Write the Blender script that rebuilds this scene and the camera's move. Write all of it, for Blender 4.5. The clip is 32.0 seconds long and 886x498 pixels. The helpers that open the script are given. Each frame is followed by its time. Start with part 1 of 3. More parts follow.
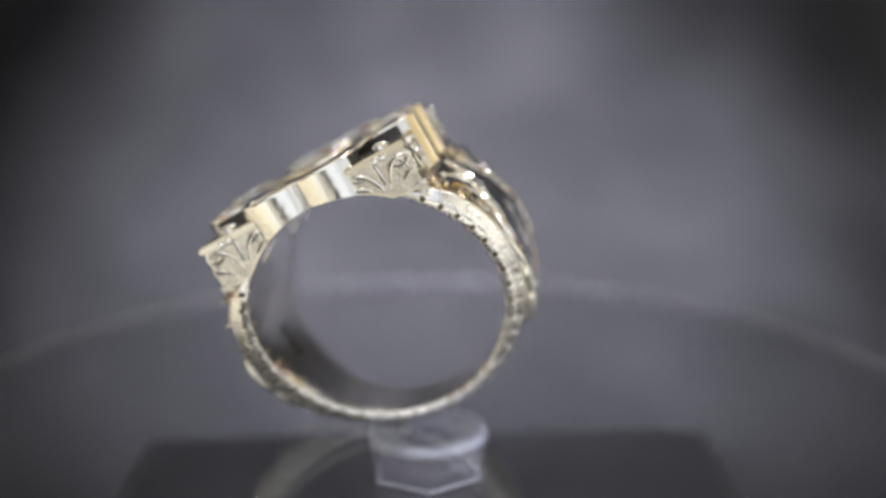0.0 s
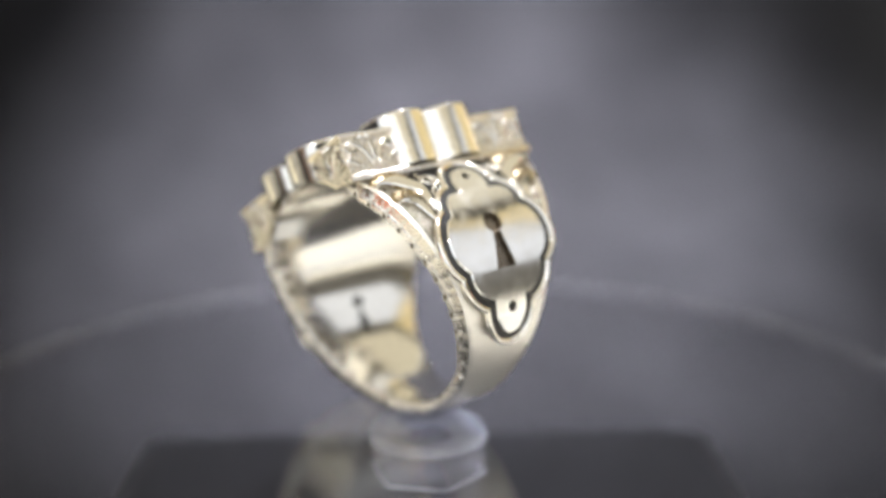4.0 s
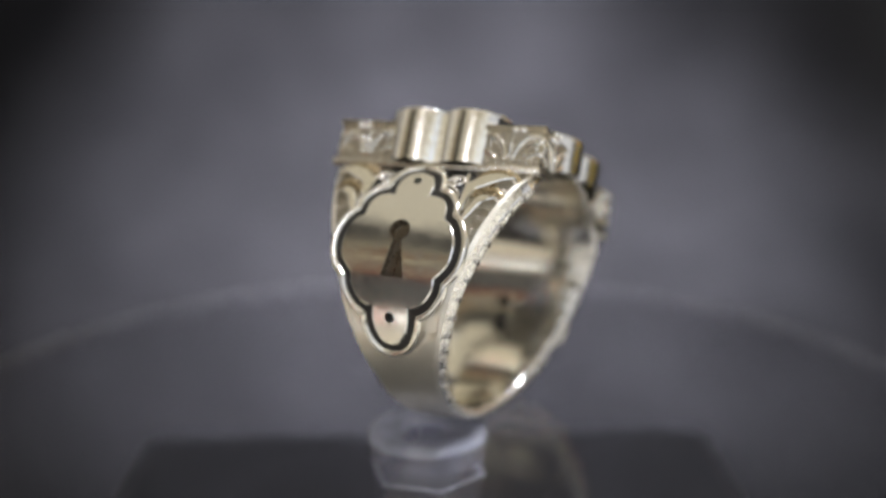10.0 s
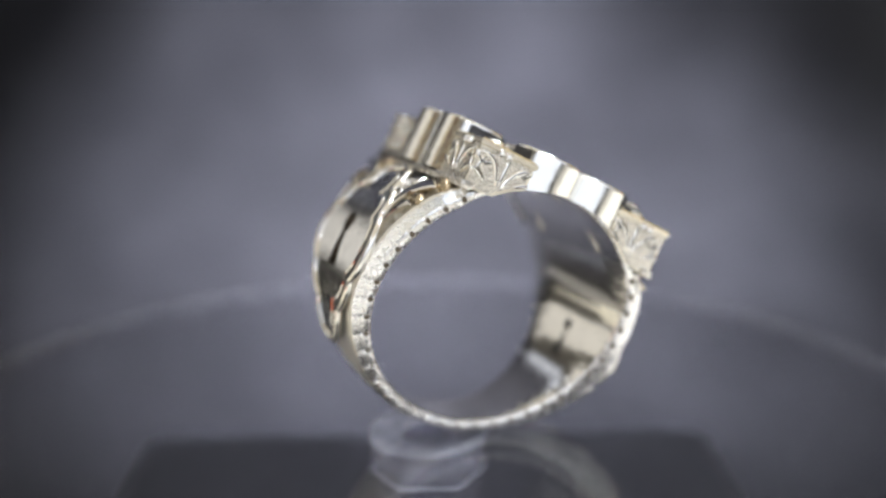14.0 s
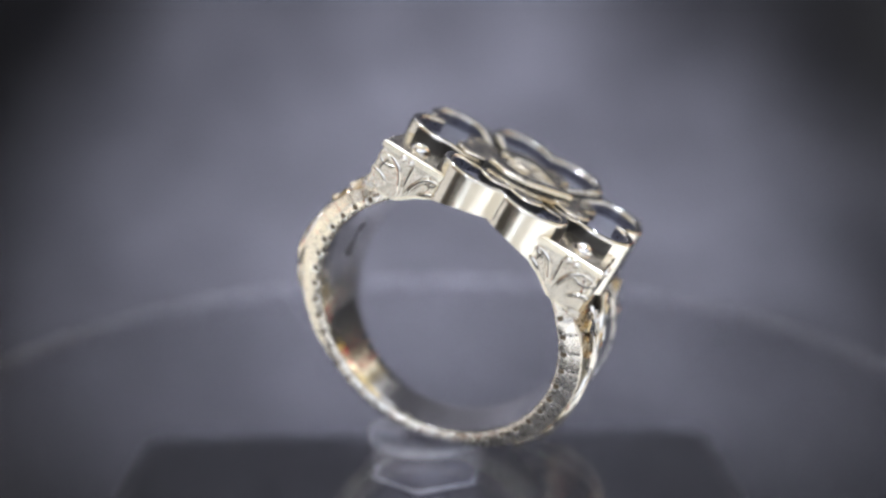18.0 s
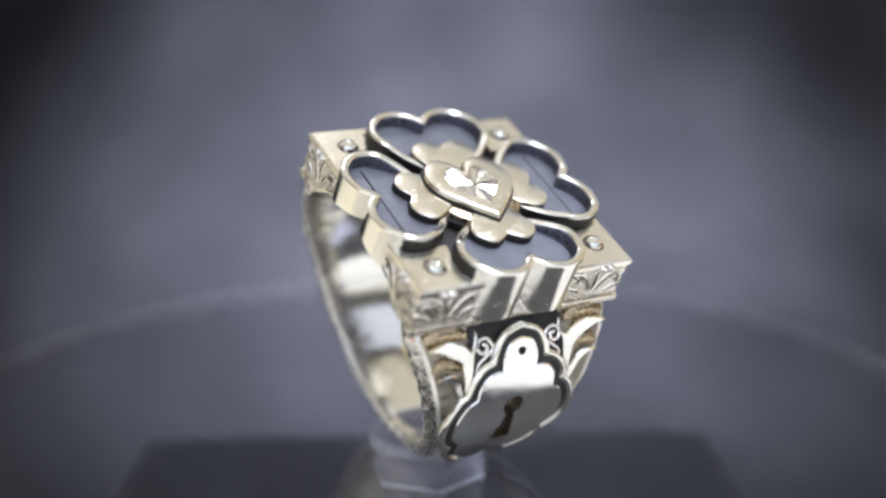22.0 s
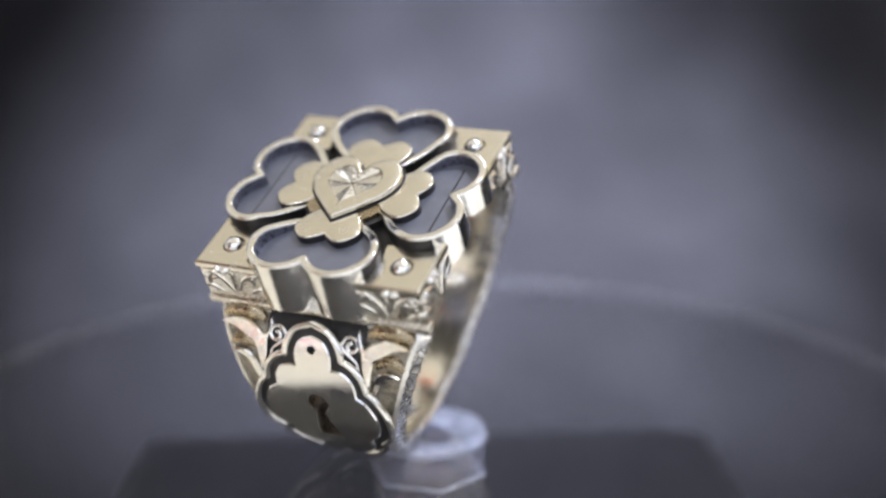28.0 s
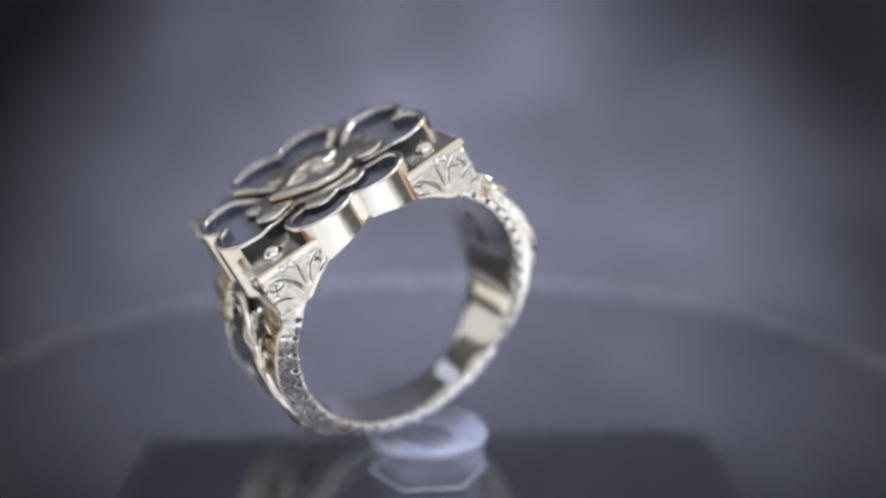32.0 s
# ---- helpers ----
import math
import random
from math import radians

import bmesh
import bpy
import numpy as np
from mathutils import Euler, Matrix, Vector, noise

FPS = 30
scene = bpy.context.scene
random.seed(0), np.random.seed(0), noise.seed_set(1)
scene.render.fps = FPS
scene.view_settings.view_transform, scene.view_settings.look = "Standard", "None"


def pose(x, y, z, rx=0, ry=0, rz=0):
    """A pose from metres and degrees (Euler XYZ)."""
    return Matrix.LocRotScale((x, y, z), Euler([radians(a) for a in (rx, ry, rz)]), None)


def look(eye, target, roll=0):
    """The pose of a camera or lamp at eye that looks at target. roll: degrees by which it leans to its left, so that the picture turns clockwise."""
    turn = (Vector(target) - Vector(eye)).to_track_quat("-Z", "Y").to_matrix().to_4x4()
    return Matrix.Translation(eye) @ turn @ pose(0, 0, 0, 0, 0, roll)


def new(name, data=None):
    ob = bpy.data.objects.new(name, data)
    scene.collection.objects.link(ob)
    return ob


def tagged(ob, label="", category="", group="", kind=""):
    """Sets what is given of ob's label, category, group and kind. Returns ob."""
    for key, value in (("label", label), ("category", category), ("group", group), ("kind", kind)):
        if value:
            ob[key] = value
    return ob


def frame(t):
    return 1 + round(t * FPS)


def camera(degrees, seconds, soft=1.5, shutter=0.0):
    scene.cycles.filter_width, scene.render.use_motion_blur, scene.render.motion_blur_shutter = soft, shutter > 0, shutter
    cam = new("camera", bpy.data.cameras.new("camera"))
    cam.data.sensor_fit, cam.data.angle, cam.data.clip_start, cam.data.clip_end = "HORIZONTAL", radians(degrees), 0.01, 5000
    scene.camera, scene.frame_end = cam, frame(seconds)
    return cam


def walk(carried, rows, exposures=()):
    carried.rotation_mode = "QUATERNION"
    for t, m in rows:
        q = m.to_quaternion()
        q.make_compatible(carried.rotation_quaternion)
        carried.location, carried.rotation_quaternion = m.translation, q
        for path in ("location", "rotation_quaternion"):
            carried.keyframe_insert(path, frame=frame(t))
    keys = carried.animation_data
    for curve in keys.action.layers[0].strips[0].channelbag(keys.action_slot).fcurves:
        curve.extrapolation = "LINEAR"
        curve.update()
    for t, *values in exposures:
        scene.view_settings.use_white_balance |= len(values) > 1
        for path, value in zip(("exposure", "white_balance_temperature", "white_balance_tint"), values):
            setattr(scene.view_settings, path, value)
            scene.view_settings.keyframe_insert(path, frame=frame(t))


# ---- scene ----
# ---------------------------------------------------------------- camera
MM = 0.001
CENTRE_Z = 11.1                      # height of the band's centre over the glass, mm
cam = camera(41.72, 32.0, soft=2.6)
cam.data.dof.use_dof, cam.data.dof.focus_distance, cam.data.dof.aperture_fstop = True, 0.084, 12.0
EYE = (0.0, -92.5 * MM, (CENTRE_Z + 26.83) * MM)
CAM_POSE = Matrix.Translation(EYE) @ pose(0, 0, 0, 90 - 14.0, 0, -0.92) @ pose(0, 0, 0, 0, 0, -0.60)
walk(cam, [(0.0, CAM_POSE), (32.0, CAM_POSE)],
     exposures=[(0.0, 0.03, 6650, 9), (3.0, 0.17, 6750, 9), (6.0, 0.34, 6500, 9), (7.5, 0.01, 6400, 10), (9.0, -0.19, 6450, 10), (10.0, -0.31, 6650, 10), (11.0, 0.0, 6600, 10), (12.0, 0.11, 6450, 10), (14.0, 0.18, 6250, 11),
                (20.0, 0.24, 6150, 13), (21.5, 0.18, 6050, 12), (23.0, -0.12, 5900, 11), (24.0, -0.14, 5750, 13), (25.0, -0.04, 5600, 14), (28.0, 0.18, 6050, 14), (30.0, 0.14, 6050, 14), (32.0, 0.14, 5950, 14)])

# the turntable's turn in degrees: a cubic in the seconds from the middle of the clip
SPIN = (88.309, -10.0406, 0.031717, -0.0007840)


def spin(t):
    u = t - 16.0
    return pose(0, 0, 0, 0, 0, SPIN[0] + SPIN[1] * u + SPIN[2] * u ** 2 + SPIN[3] * u ** 3)


# ---------------------------------------------------------------- light
world = bpy.data.worlds.new("world")
scene.world = world
world.use_nodes = True
world.node_tree.nodes["Background"].inputs[0].default_value = (0.5, 0.52, 0.6, 1)
world.node_tree.nodes["Background"].inputs[1].default_value = 0.02


def area(name, eye, target, sx, sy, watts, colour, spread=180):
    d = bpy.data.lights.new(name, "AREA")
    d.shape, d.size, d.size_y, d.energy, d.color = "RECTANGLE", sx, sy, watts, colour
    d.spread = radians(spread)
    ob = new(name, d)
    ob.matrix_world = look(eye, target)
    return ob


def spot(name, eye, target, watts, colour, degrees, blend, radius):
    d = bpy.data.lights.new(name, "SPOT")
    d.energy, d.color, d.spot_size, d.spot_blend, d.shadow_soft_size = watts, colour, radians(degrees), blend, radius
    ob = new(name, d)
    ob.matrix_world = look(eye, target)
    return ob


area("window_light", (0.0, -0.95, 0.41), (0, 0, 0.01), 1.66, 0.74, 4.1, (0.84, 0.90, 1.0))
area("ceiling_panel", (0.01, -0.10, 0.80), (0.01, -0.10, 0.0), 1.38, 1.66, 3.95, (1.0, 0.915, 0.71))
area("warm_panel", (0.86, 0.46, 0.30), (0, 0.40, 0.05), 0.96, 0.86, 1.65, (1.0, 0.81, 0.42))
area("side_window", (0.86, -0.50, 0.30), (0, -0.45, 0.05), 0.90, 0.86, 1.75, (0.84, 0.89, 1.0))
area("side_panel", (-0.70, 0.28, 0.11), (0, 0, 0.03), 1.30, 0.22, 0.50, (1.0, 0.95, 0.86))
area("back_panel", (0.60, 0.50, 0.10), (0, 0, 0.03), 0.46, 0.30, 0.36, (1.0, 0.965, 0.90))
area("side_panel_high", (-0.70, 0.22, 0.54), (0, 0.0, 0.03), 0.48, 0.44, 0.42, (1.0, 0.96, 0.88))
area("high_panel", (0, 0.56, 0.43), (0, 0, 0.02), 1.10, 0.27, 0.58, (0.84, 0.88, 1.0))
# two small unseen lamps added for sparkles on the silver
area("back_lamp", (0.06, 0.46, 0.74), (0, 0, 0.01), 0.09, 0.09, 0.70, (0.96, 0.97, 1.0)).data.shape = "DISK"
area("glint_lamp", (-0.22, -0.50, 0.50), (0, 0, 0.01), 0.05, 0.05, 0.50, (0.90, 0.94, 1.0)).data.shape = "DISK"
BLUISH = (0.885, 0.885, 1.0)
# added spot, no such lamp known; its falloff imitates lens vignetting on the cloth
spot("vignette_spot", (0, -0.05, 0.36), (0.003, 0.127, -0.008), 119.0, BLUISH, 27, 1.0, 0.02)
# added fill on cloth out of view, to brighten its reflection in the silver
spot("backdrop_fill_high", (0, -0.10, 0.50), (0, 0.19, 0.130), 160.0, BLUISH, 20, 0.9, 0.03)
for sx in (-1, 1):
    spot("backdrop_fill_side", (sx * 0.12, -0.10, 0.45), (sx * 0.105, 0.19, 0.120), 64.0, BLUISH, 17, 1.0, 0.03)
spot("backdrop_fill_low", (0.15, -0.10, 0.45), (0.168, 0.165, 0.020), 46.0, (1.0, 0.95, 0.86), 18, 1.0, 0.03)
# added fill that brightens the table for its reflection; no such lamps known
spot("table_fill", (-0.31, -0.05, 0.74), (-0.25, 0.0, -0.037), 17.0, (1.0, 0.95, 0.76), 31, 0.4, 0.03)
spot("table_fill", (0.31, -0.05, 0.74), (0.17, 0.0, -0.037), 28.0, (0.84, 0.89, 1.0), 31, 0.4, 0.03)
# added bluish fill on a front patch of table, mirrored by the ring's edges
spot("table_fill_front", (-0.10, -0.34, 0.74), (-0.185, -0.170, -0.037), 54.0, (0.66, 0.80, 1.0), 16, 0.6, 0.03)


# ---------------------------------------------------------------- materials
def mat(name, colour, metallic=0.0, rough=0.4, rough_var=0.1, size=2.0, colour_var=0.15, bump=0.0, bump_size=0.3, coat=0.0):
    """Two scales of noise on colour and roughness; sizes in millimetres."""
    m = bpy.data.materials.new(name)
    m.use_nodes = True
    nt = m.node_tree
    bs = nt.nodes["Principled BSDF"]
    co = nt.nodes.new("ShaderNodeTexCoord")
    na = nt.nodes.new("ShaderNodeTexNoise")
    nb = nt.nodes.new("ShaderNodeTexNoise")
    for nd, s in ((na, size), (nb, bump_size)):
        nd.inputs["Scale"].default_value = 1.0 / (s * MM)
        nd.inputs["Detail"].default_value = 5
        nt.links.new(co.outputs["Object"], nd.inputs["Vector"])
    mixer = nt.nodes.new("ShaderNodeMix")
    mixer.data_type = "RGBA"
    lo = tuple(c * (1 - colour_var) for c in colour)
    hi = tuple(min(1, c * (1 + colour_var)) for c in colour)
    mixer.inputs["A"].default_value, mixer.inputs["B"].default_value = (*lo, 1), (*hi, 1)
    nt.links.new(na.outputs["Fac"], mixer.inputs["Factor"])
    nt.links.new(mixer.outputs["Result"], bs.inputs["Base Color"])
    mr = nt.nodes.new("ShaderNodeMapRange")
    mr.inputs["From Min"].default_value, mr.inputs["From Max"].default_value = 0.3, 0.7
    mr.inputs["To Min"].default_value, mr.inputs["To Max"].default_value = max(0.02, rough - rough_var), rough + rough_var
    nt.links.new(nb.outputs["Fac"], mr.inputs["Value"])
    nt.links.new(mr.outputs["Result"], bs.inputs["Roughness"])
    bs.inputs["Metallic"].default_value = metallic
    bs.inputs["Coat Weight"].default_value = coat
    if bump:
        bp = nt.nodes.new("ShaderNodeBump")
        bp.inputs["Strength"].default_value = bump
        bp.inputs["Distance"].default_value = 0.1 * MM
        nt.links.new(nb.outputs["Fac"], bp.inputs["Height"])
        nt.links.new(bp.outputs["Normal"], bs.inputs["Normal"])
    return m


def clear(name, tint, white, rough, ior=1.49, haze=0.1):
    """Clear plastic: see-through, glossy by Fresnel, with a little milky scatter."""
    m = bpy.data.materials.new(name)
    m.use_nodes = True
    nt = m.node_tree
    nt.nodes.remove(nt.nodes["Principled BSDF"])
    out = nt.nodes["Material Output"]
    tr = nt.nodes.new("ShaderNodeBsdfTransparent")
    tr.inputs["Color"].default_value = (*tint, 1)
    df = nt.nodes.new("ShaderNodeBsdfDiffuse")
    df.inputs["Color"].default_value = (*white, 1)
    gl = nt.nodes.new("ShaderNodeBsdfGlossy")
    gl.inputs["Roughness"].default_value = rough
    lw = nt.nodes.new("ShaderNodeLayerWeight")
    lw.inputs["Blend"].default_value = 0.5
    pw = nt.nodes.new("ShaderNodeMath")
    pw.operation = "POWER"
    pw.inputs[1].default_value = 5.0
    nt.links.new(lw.outputs["Facing"], pw.inputs[0])
    fr = nt.nodes.new("ShaderNodeMath")
    fr.operation = "MULTIPLY_ADD"
    fr.inputs[1].default_value, fr.inputs[2].default_value = 0.95, ((ior - 1) / (ior + 1)) ** 2
    nt.links.new(pw.outputs[0], fr.inputs[0])
    co = nt.nodes.new("ShaderNodeTexCoord")
    no = nt.nodes.new("ShaderNodeTexNoise")
    no.inputs["Scale"].default_value = 250
    no.inputs["Detail"].default_value = 6
    nt.links.new(co.outputs["Object"], no.inputs["Vector"])
    mr = nt.nodes.new("ShaderNodeMapRange")
    mr.inputs["From Min"].default_value, mr.inputs["From Max"].default_value = 0.35, 0.75
    mr.inputs["To Min"].default_value, mr.inputs["To Max"].default_value = haze * 0.6, haze * 1.4
    nt.links.new(no.outputs["Fac"], mr.inputs["Value"])
    a, b = nt.nodes.new("ShaderNodeMixShader"), nt.nodes.new("ShaderNodeMixShader")
    nt.links.new(mr.outputs["Result"], a.inputs[0])
    nt.links.new(tr.outputs[0], a.inputs[1])
    nt.links.new(df.outputs[0], a.inputs[2])
    nt.links.new(fr.outputs[0], b.inputs[0])
    nt.links.new(a.outputs[0], b.inputs[1])
    nt.links.new(gl.outputs[0], b.inputs[2])
    nt.links.new(b.outputs[0], out.inputs[0])
    return m


SILVER = mat("polished_silver", (0.925, 0.895, 0.825), 1.0, 0.14, 0.06, 3.0, 0.05, 0.12, 0.7)
SILVER_BRIGHT = mat("mirror_silver", (0.95, 0.94, 0.915), 1.0, 0.08, 0.04, 3.0, 0.03, 0.03, 0.4)
BRUSHED = mat("brushed_silver", (0.86, 0.80, 0.675), 1.0, 0.23, 0.05, 1.6, 0.07, 0.07, 0.9)
SATIN = mat("satin_silver", (0.93, 0.895, 0.82), 1.0, 0.42, 0.06, 2.0, 0.06, 0.05, 0.25)
BEADED = mat("worn_bright_silver", (0.93, 0.91, 0.87), 1.0, 0.26, 0.06, 2.0, 0.05, 0.05, 0.3)
PANEL = mat("stippled_silver", (0.70, 0.66, 0.585), 1.0, 0.22, 0.08, 0.6, 0.40, 0.5, 0.20)
SILVER_SATIN = mat("engraved_silver", (0.33, 0.30, 0.245), 1.0, 0.32, 0.10, 0.7, 0.35, 0.7, 0.14)
STAR = mat("facet_cut_silver", (0.80, 0.76, 0.67), 1.0, 0.30, 0.06, 1.0, 0.2, 0.05, 0.3)
PLATE = mat("polished_scuffed_silver", (0.94, 0.925, 0.89), 1.0, 0.17, 0.06, 3.0, 0.04, 0.015, 0.9)
# dark brown in place of the shade inside a silver pit
PIT = mat("shaded_pit", (0.13, 0.105, 0.075), 1.0, 0.38, 0.08, 1.0, 0.3)
BRONZED = mat("tarnished_silver", (0.44, 0.36, 0.24), 1.0, 0.27, 0.08, 1.2, 0.25, 0.1, 0.3)
OXIDE = mat("blackened_silver", (0.050, 0.048, 0.047), 0.7, 0.42, 0.15, 1.0, 0.4, 0.3, 0.2)
FLOOR_GREY = mat("oxidised_grey_silver", (0.20, 0.205, 0.245), 0.50, 0.36, 0.06, 1.5, 0.3, 0.06, 0.4)
CELL_DARK = mat("darkened_silver", (0.15, 0.15, 0.185), 0.7, 0.30, 0.08, 1.0, 0.3, 0.1, 0.3)
KEY_DARK = mat("brownish_dark_silver", (0.19, 0.16, 0.125), 1.0, 0.30, 0.08, 1.0, 0.3, 0.1, 0.3)
ACRYLIC = clear("clear_acrylic", (0.97, 0.97, 0.98), (0.8, 0.8, 0.85), 0.03, 1.52, 0.004)
MILKY = clear("frosted_clear_plastic", (0.92, 0.92, 0.96), (0.82, 0.83, 0.98), 0.08, 1.49, 0.20)
LIP = clear("frosted_lip", (0.92, 0.92, 0.96), (0.84, 0.88, 1.0), 0.15, 1.49, 0.42)
# white scatter in place of the bright line on a clear plastic edge
EDGE_SHEEN = clear("bright_plastic_edge", (0.92, 0.92, 0.96), (0.85, 0.87, 0.98), 0.2, 1.49, 0.75)
STEM = clear("clear_stem", (0.95, 0.95, 0.98), (0.82, 0.83, 0.98), 0.08, 1.49, 0.08)
BLACK = mat("black_plastic", (0.009, 0.009, 0.011), 0.0, 0.45, 0.10, 6.0, 0.3, 0.2, 0.4)
BLACK.node_tree.nodes["Principled BSDF"].inputs["Specular IOR Level"].default_value = 0.35
CLOTH = mat("grey_backdrop_cloth", (0.0112, 0.0112, 0.0122), 0.0, 0.9, 0.05, 30.0, 0.75, 0.1, 0.6)
CLOTH.node_tree.nodes["Principled BSDF"].inputs["Specular IOR Level"].default_value = 0.0
WALL = mat("dim_plaster", (0.22, 0.21, 0.195), 0.0, 0.8, 0.1, 120.0, 0.15, 0.1, 5.0)


# ---------------------------------------------------------------- mesh helpers
def finish(name, bm, material, parent=None, label="", smooth=35, xf=None):
    """One mesh object from a bmesh in millimetres."""
    if xf is not None:
        bm.transform(xf)
    bm.transform(Matrix.Scale(MM, 4))
    bmesh.ops.recalc_face_normals(bm, faces=bm.faces)
    if smooth:
        lim = radians(smooth)
        for f in bm.faces:
            f.smooth = True
        for e in bm.edges:
            if len(e.link_faces) == 2 and e.calc_face_angle(0) > lim:
                e.smooth = False
    me = bpy.data.meshes.new(name)
    bm.to_mesh(me)
    bm.free()
    me.materials.append(material)
    ob = new(name, me)
    if parent is not None:
        ob.parent = parent
    if label:
        ob["label"] = label
    return ob


def table_value(rows, x):
    for (x0, y0), (x1, y1) in zip(rows, rows[1:]):
        if x <= x1:
            return y0 + (y1 - y0) * (x - x0) / (x1 - x0)
    return rows[-1][1]


def catmull(pts, n, closed=True):
    """A smooth curve through the points, n steps a span."""
    out, k = [], len(pts)
    for i in range(k if closed else k - 1):
        p = [Vector(pts[(i + j) % k] if closed else pts[min(max(i + j, 0), k - 1)]) for j in (-1, 0, 1, 2)]
        for s in range(n):
            t = s / n
            out.append(0.5 * ((2 * p[1]) + (p[2] - p[0]) * t + (2 * p[0] - 5 * p[1] + 4 * p[2] - p[3]) * t * t
                              + (3 * p[1] - p[0] - 3 * p[2] + p[3]) * t ** 3))
    if not closed:
        out.append(Vector(pts[-1]))
    return out


def offset_loop(pts, d):
    """A closed 2D loop moved sideways by d, outwards for a loop that turns anticlockwise."""
    out, k = [], len(pts)
    for i in range(k):
        a, b, c = pts[i - 1], pts[i], pts[(i + 1) % k]
        e0, e1 = (b - a).normalized(), (c - b).normalized()
        n0, n1 = Vector((e0.y, -e0.x)), Vector((e1.y, -e1.x))
        m = n0 + n1
        if m.length < 1e-6:
            m = n0
        m.normalize()
        out.append(b + m * (d / max(0.55, m.dot(n0))))
    return out


def clear_of(loop, ref, d):
    """Drops the points of an offset loop that came too near to the loop that it was made from."""
    out = []
    n = len(ref)
    for p in loop:
        best = 9e9
        for i in range(n):
            a, b = ref[i - 1], ref[i]
            ab = b - a
            t = min(1, max(0, (p - a).dot(ab) / max(1e-9, ab.length_squared)))
            best = min(best, (p - a - ab * t).length)
        if best > d * 0.93:
            out.append(p)
    return out


def ccw(loop):
    """The loop, turning anticlockwise."""
    if sum(a.x * b.y - a.y * b.x for a, b in zip(loop, loop[1:] + loop[:1])) < 0:
        loop = loop[::-1]
    return loop


def mirrored(half):
    """A closed loop from its upper half, which begins and ends on the x axis."""
    return ccw([Vector((p.x, p.y)) for p in half] + [Vector((p.x, -p.y)) for p in reversed(half[1:-1])])


def skin(bm, loops, closed_ring=True, closed_path=False):
    """Quads between successive loops of vertices of one length."""
    rows = [[bm.verts.new(p) for p in lp] for lp in loops]
    pairs = list(zip(rows, rows[1:])) + ([(rows[-1], rows[0])] if closed_path else [])
    for r0, r1 in pairs:
        k = len(r0)
        for i in range(k if closed_ring else k - 1):
            bm.faces.new((r0[i], r0[(i + 1) % k], r1[(i + 1) % k], r1[i]))
    return rows


def sweep(bm, path, radii, sides=8, up=None, flat=1.0):
    """A tapered rod along a path, closed at both ends."""
    loops = []
    for i, p in enumerate(path):
        t = (Vector(path[min(i + 1, len(path) - 1)]) - Vector(path[max(i - 1, 0)])).normalized()
        u = Vector(up(p) if up else (0, 0, 1))
        s = t.cross(u).normalized()
        w = s.cross(t).normalized()
        loops.append([Vector(p) + radii[i] * (math.cos(a) * s + flat * math.sin(a) * w)
                      for a in (2 * math.pi * k / sides for k in range(sides))])
    rows = skin(bm, loops)
    bm.faces.new(list(reversed(rows[0])))
    bm.faces.new(rows[-1])


def dome(bm, centre, axis, r, h, seg=14, rings=5):
    """A rounded stud that stands on a plane."""
    q = Vector(axis).to_track_quat("Z", "Y")
    loops = []
    for j in range(rings):
        a = math.pi / 2 * j / rings
        loops.append([Vector(centre) + q @ Vector((r * math.cos(a) * math.cos(b), r * math.cos(a) * math.sin(b), h * math.sin(a)))
                      for b in (2 * math.pi * k / seg for k in range(seg))])
    rows = skin(bm, loops)
    bm.faces.new(rows[-1])
    bm.faces.new(list(reversed(rows[0])))


def fill(bm, loops, step=0.7, span=40):
    """Flat fill in x, y of an outline with holes, cut into strips along y so that it can be bent."""
    edges = []
    for lp in loops:
        vs = [bm.verts.new((p[0], p[1], 0)) for p in lp]
        edges += [bm.edges.new((vs[i - 1], vs[i])) for i in range(len(vs))]
    bmesh.ops.triangle_fill(bm, use_beauty=True, use_dissolve=False, edges=edges)
    if step:
        ys = [v.co.y for v in bm.verts]
        y = math.ceil(min(ys) / step) * step
        while y < max(ys):
            bmesh.ops.bisect_plane(bm, geom=bm.verts[:] + bm.edges[:] + bm.faces[:], dist=1e-5,
                                   plane_co=(0, y + 0.0137, 0), plane_no=(0, 1, 0))
            y += step


def lathe(bm, profile, seg=64):
    """A closed profile of (radius, height) turned round z."""
    loops = [[Vector((r * math.cos(a), r * math.sin(a), z)) for a in (2 * math.pi * k / seg for k in range(seg))] for r, z in profile]
    skin(bm, loops, True, True)


def block(bm, x0, x1, y0, y1, z0, z1, bevel=0.0):
    r = bmesh.ops.create_cube(bm, size=1.0)
    for v in r["verts"]:
        v.co = Vector(((x0 + x1) / 2 + v.co.x * (x1 - x0), (y0 + y1) / 2 + v.co.y * (y1 - y0), (z0 + z1) / 2 + v.co.z * (z1 - z0)))
    if bevel:
        es = list({e for v in r["verts"] for e in v.link_edges})
        bmesh.ops.bevel(bm, geom=es, offset=bevel, segments=2, affect="EDGES", profile=0.5)


